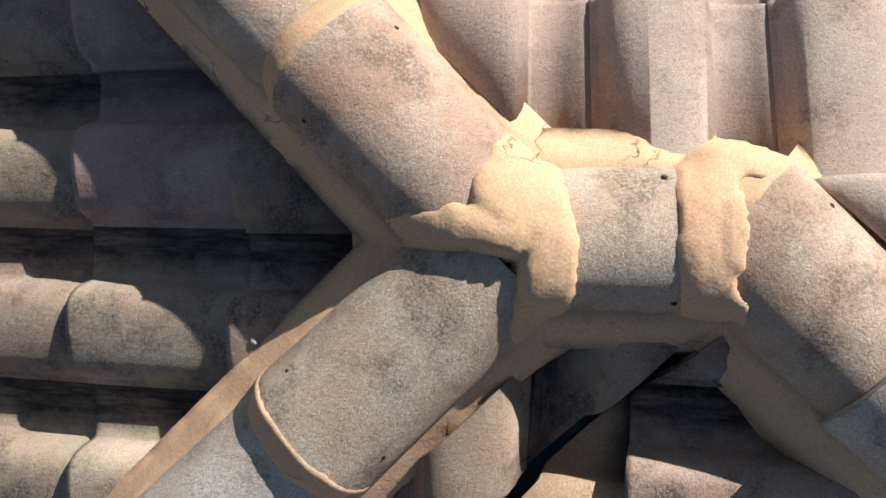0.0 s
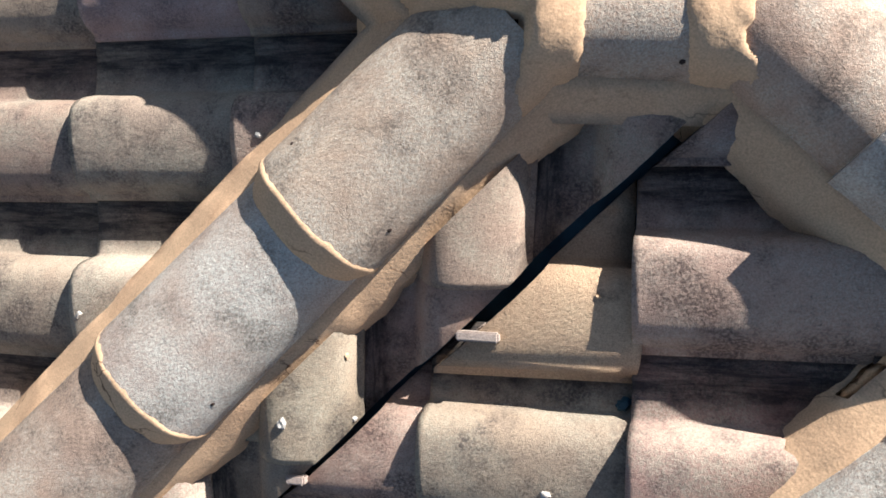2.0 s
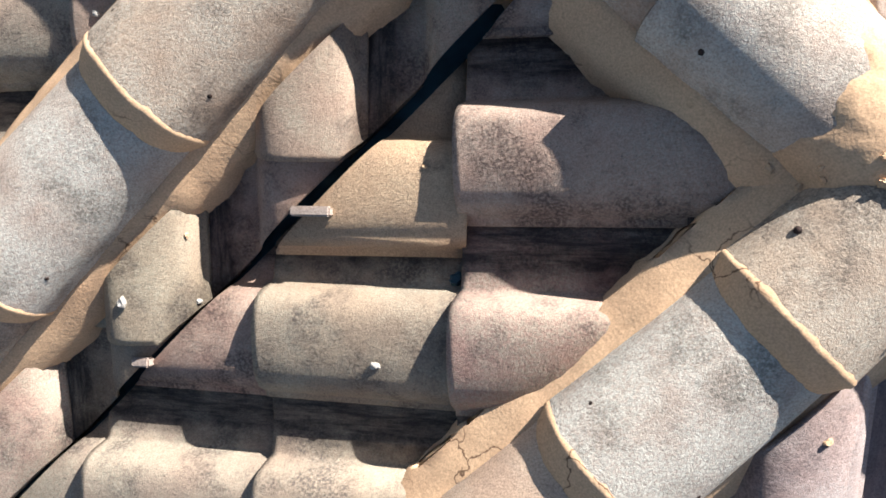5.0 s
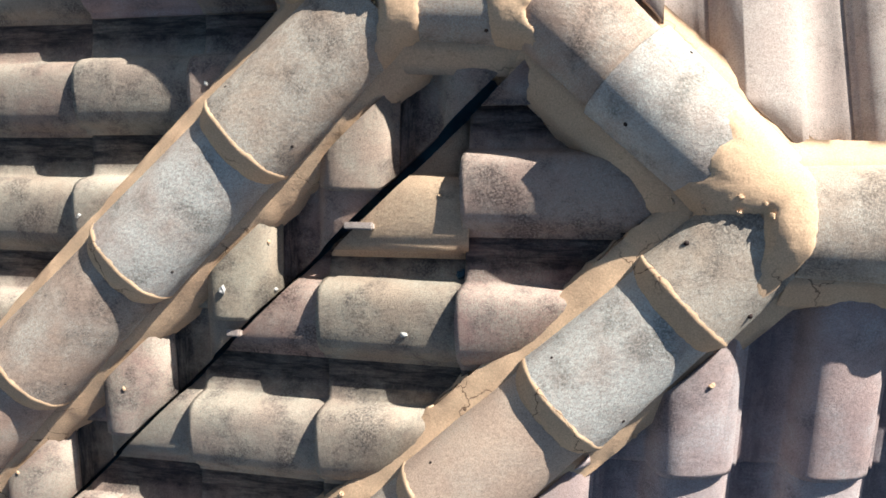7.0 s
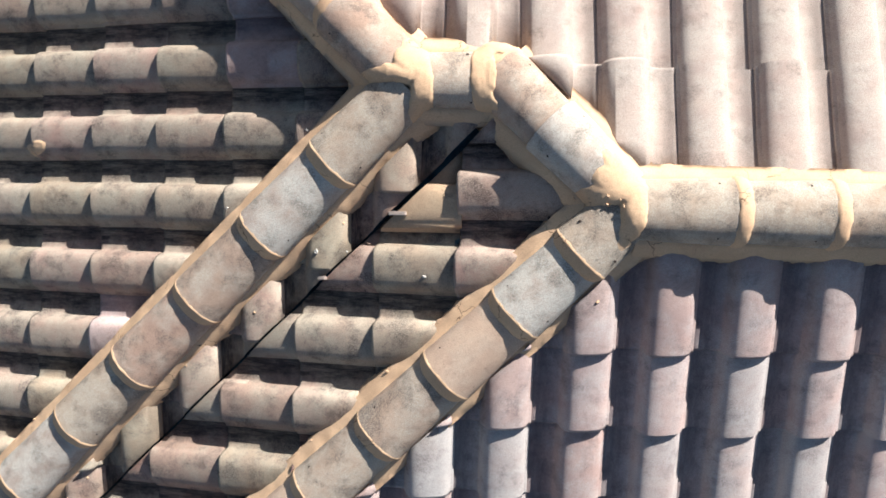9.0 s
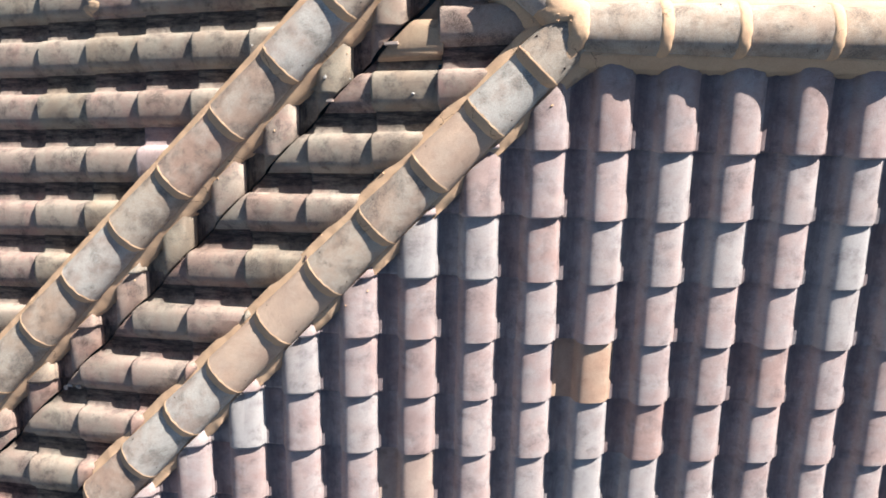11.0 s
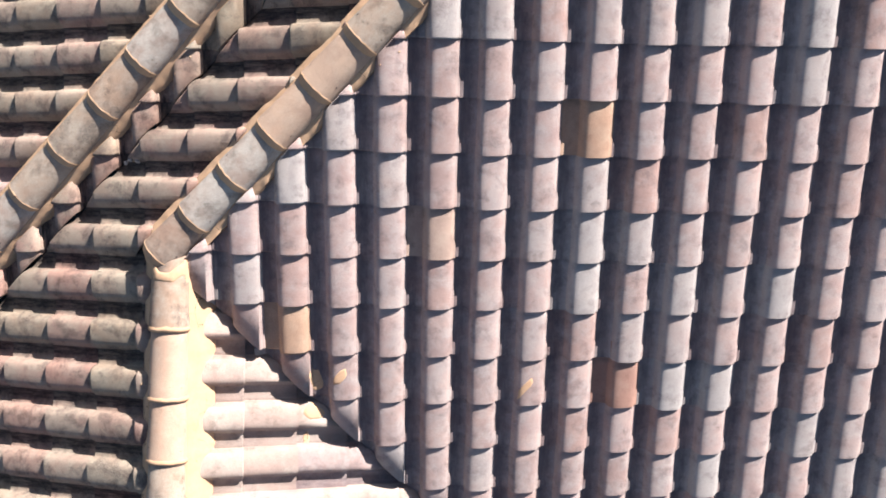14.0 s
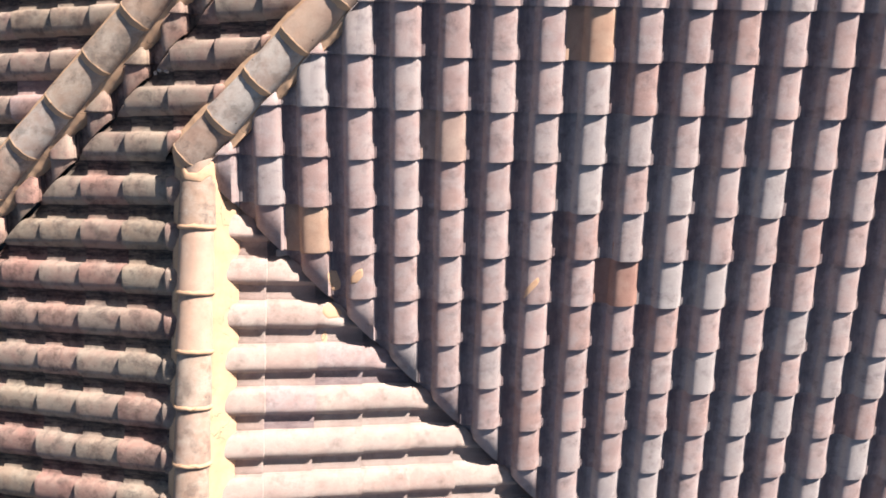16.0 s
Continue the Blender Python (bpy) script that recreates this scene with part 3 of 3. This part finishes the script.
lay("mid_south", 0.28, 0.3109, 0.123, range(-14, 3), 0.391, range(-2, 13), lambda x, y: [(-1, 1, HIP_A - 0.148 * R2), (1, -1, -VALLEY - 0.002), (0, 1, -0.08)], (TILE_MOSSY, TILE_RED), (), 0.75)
lay("north", 0.293, 0.3109, -0.232, range(-13, 8), 0.08, range(0, 6),
    lambda x, y: [(0, -1, 0.376), (-1, -1, -HIP_SE - C)] if x > 0.55 else ([(0, -1, -0.098)] if x > 0.25 else [(0, -1, -0.098), (-1, -1, -HIP_NW - C)]), (TILE_PALE, TILE), (), 0.9)
lay("east", 0.297, 0.325, -3.54, range(-12, 3), -0.715, range(-3, 9), lambda x, y: [(-1, 0, -S_X - 0.092), (1, 1, VALLEY_S + 0.015)], (TILE_PALE, TILE), (), 0.95)

# ---- small loose things on the roof ----
bpy.context.view_layer.update()
GRAPH = bpy.context.evaluated_depsgraph_get()


def resting(x, y):
    hit, place, normal, _, _, _ = scene.ray_cast(GRAPH, Vector((x, y, 20)), Vector((0, 0, -1)))
    return place, normal


def chip(name, x, y, size, mat, label, category, flat=0.6, seed=0, group=""):
    """An angular crumb that rests on the tiles."""
    rng = random.Random(seed)
    bm = bmesh.new()
    bmesh.ops.create_icosphere(bm, subdivisions=2, radius=1)
    for v in bm.verts:
        k = 1 + 0.55 * noise.noise(v.co * 1.7 + Vector((seed * 3.1, 0, 0)))
        v.co = Vector((v.co.x * size * k * 1.2, v.co.y * size * k * 0.85, v.co.z * size * k * flat))
    bmesh.ops.rotate(bm, verts=bm.verts, cent=(0, 0, 0), matrix=Matrix.Rotation(rng.uniform(0, 6), 3, "Z"))
    ob = mesh_object(name, bm, mat, None, False)
    place, normal = resting(x, y)
    ob.matrix_basis = Matrix.Translation(place + normal * size * flat * 0.45) @ normal.to_track_quat("Z", "Y").to_matrix().to_4x4()
    return tagged(ob, label, category, group)


PLACES = (
    ("mortar_chip", -0.321, -0.176, 0.006, PALE, "small white mortar chip stuck beside the hip", "chip"),
    ("pebble", 0.288, -0.603, 0.013, GUTTER, "dark blue-grey pebble lying in a tile pan", "pebble"),
    ("mortar_chip", -0.276, -0.656, 0.009, PALE, "small white mortar chip on a cut tile", "chip"),
    ("mortar_chip", 0.232, -0.425, 0.004, MORTAR, "tiny ochre mortar crumb on a worn tile", "chip"),
    ("mortar_chip", 0.159, -0.740, 0.007, PALE, "pale screw-like mortar crumb on a wavy tile", "chip"),
    ("mortar_chip", -0.16, -0.655, 0.006, PALE, "small pale crumb beside the valley gutter", "chip"),
    ("mortar_chip", -0.66, -0.49, 0.006, PALE, "small pale mortar crumb on a wavy tile", "chip"),
)
for k, (name, x, y, size, mat, label, category) in enumerate(PLACES):
    chip(name, x, y, size, mat, label, category, 0.7, k + 1, "crumbs on the roof")
rng = random.Random(5)
for k in range(26):
    line = rng.choice((fa, fb, fa, fb, few, fs))
    s = {id(fa): rng.uniform(0.1, 4.2), id(fb): rng.uniform(-1.0, 1.8), id(few): rng.uniform(1.0, 2.4), id(fs): rng.uniform(3.0, 5.0)}[id(line)]
    o, along, side, up = line(s)
    flat_side = Vector((side.x, side.y, 0)).normalized()
    spot = o + flat_side * rng.choice((-1, 1)) * rng.uniform(0.15, 0.20)
    chip("mortar_chip", spot.x, spot.y, rng.uniform(0.003, 0.007), MORTAR, "loose mortar crumb beside the ridge bedding", "chip", 0.7, 40 + k, "crumbs on the roof")
for k in range(9):
    chip("mortar_chip", rng.uniform(0.70, 0.88), rng.uniform(-0.46, -0.40), rng.uniform(0.004, 0.011), MORTAR, "rough ochre mortar crumb at the ridge junction", "chip", 0.6, 80 + k, "crumbs on the roof")

# bare ribs of the tiles beneath, left standing where cut tiles end
for x, y, length, turn in ((0.048, -0.497, 0.072, 0), (-0.257, -0.763, 0.036, 2)):
    bm = bmesh.new()
    bmesh.ops.create_cube(bm, size=1)
    for v in bm.verts:
        v.co = Vector((v.co.x * length, v.co.y * 0.017, v.co.z * 0.020))
    bmesh.ops.bevel(bm, geom=bm.edges[:], offset=0.003, segments=2, affect="EDGES")
    rib = part("side_rib", bm, TILE_PALE, slope["mid_west"], "pale bare side rib of a cut roof tile")
    rib.matrix_basis = Matrix.Translation(resting(x, y)[0] + Vector((0, 0, 0.001))) @ pose(0, 0, 0, 0, -17, turn)

# cement offcut in the south valley
bm = bmesh.new()
bmesh.ops.create_cube(bm, size=1)
for v in bm.verts:
    v.co = Vector((v.co.x * 0.075, v.co.y * 0.05, v.co.z * 0.04)) + Vector((wobble(v.co, 9, 0.008), 0, wobble(v.co, 5, 0.006)))
bmesh.ops.bevel(bm, geom=bm.edges[:], offset=0.004, segments=2, affect="EDGES")
block = mesh_object("cement_block", bm, PALE, None, False)
place, normal = resting(-0.945, -3.50)
block.matrix_basis = Matrix.Translation(place + Vector((0, 0, 0.018))) @ pose(0, 0, 0, 6, 12, 12)
tagged(block, "grey broken cement offcut lying in the valley", "cement block")


def smear(x, y, rx, ry, turn, seed, label):
    """A thin dab of mortar that follows the tiles beneath it."""
    bm = bmesh.new()
    rings = []
    c = Vector((x, y))
    n = 20
    for k in range(6):
        f = k / 5
        ring = []
        for i in range(n + 1):
            a = 2 * math.pi * (i % n) / n
            r = f * (1 + 0.35 * noise.noise(Vector((math.cos(a) * 1.3 + seed, math.sin(a) * 1.3, 0))))
            px, py = rx * r * math.cos(a), ry * r * math.sin(a)
            ca, sa = math.cos(radians(turn)), math.sin(radians(turn))
            p = c + Vector((px * ca - py * sa, px * sa + py * ca))
            place, normal = resting(p.x, p.y)
            ring.append(place + normal * (0.004 if f < 0.9 else -0.002))
        rings.append(ring)
    shell(bm, rings)
    bmesh.ops.remove_doubles(bm, verts=bm.verts, dist=0.0004)
    bmesh.ops.recalc_face_normals(bm, faces=bm.faces)
    return tagged(mesh_object("mortar_smear", bm, MORTAR, None, True), label, "mortar smear", "mortar smears")


smear(-0.603, -3.900, 0.075, 0.050, -20, 1.0, "yellow mortar dab spread on a pale tile by the valley")
smear(-0.655, -4.085, 0.020, 0.045, 0, 2.0, "thin mortar streak across a tile joint")
smear(-0.581, -3.686, 0.045, 0.075, 10, 3.0, "rounded ochre mortar dab on a cut tile")
smear(-0.420, -3.652, 0.030, 0.070, -35, 4.0, "ochre mortar smear across a tile roll")
smear(0.766, -3.692, 0.022, 0.095, -35, 5.0, "diagonal ochre mortar smear on a tile roll")
smear(-1.610, -0.234, 0.060, 0.034, 10, 6.0, "ochre mortar patch spread over a mossy tile roll")
for k, (x, y) in enumerate(((-1.82, -2.335), (-1.79, -2.32), (-1.76, -2.30), (-1.71, -2.31))):
    chip("mortar_chip", x, y, 0.014, PALE, "white mortar lump lodged in the valley gutter", "chip", 0.7, 120 + k, "crumbs on the roof")
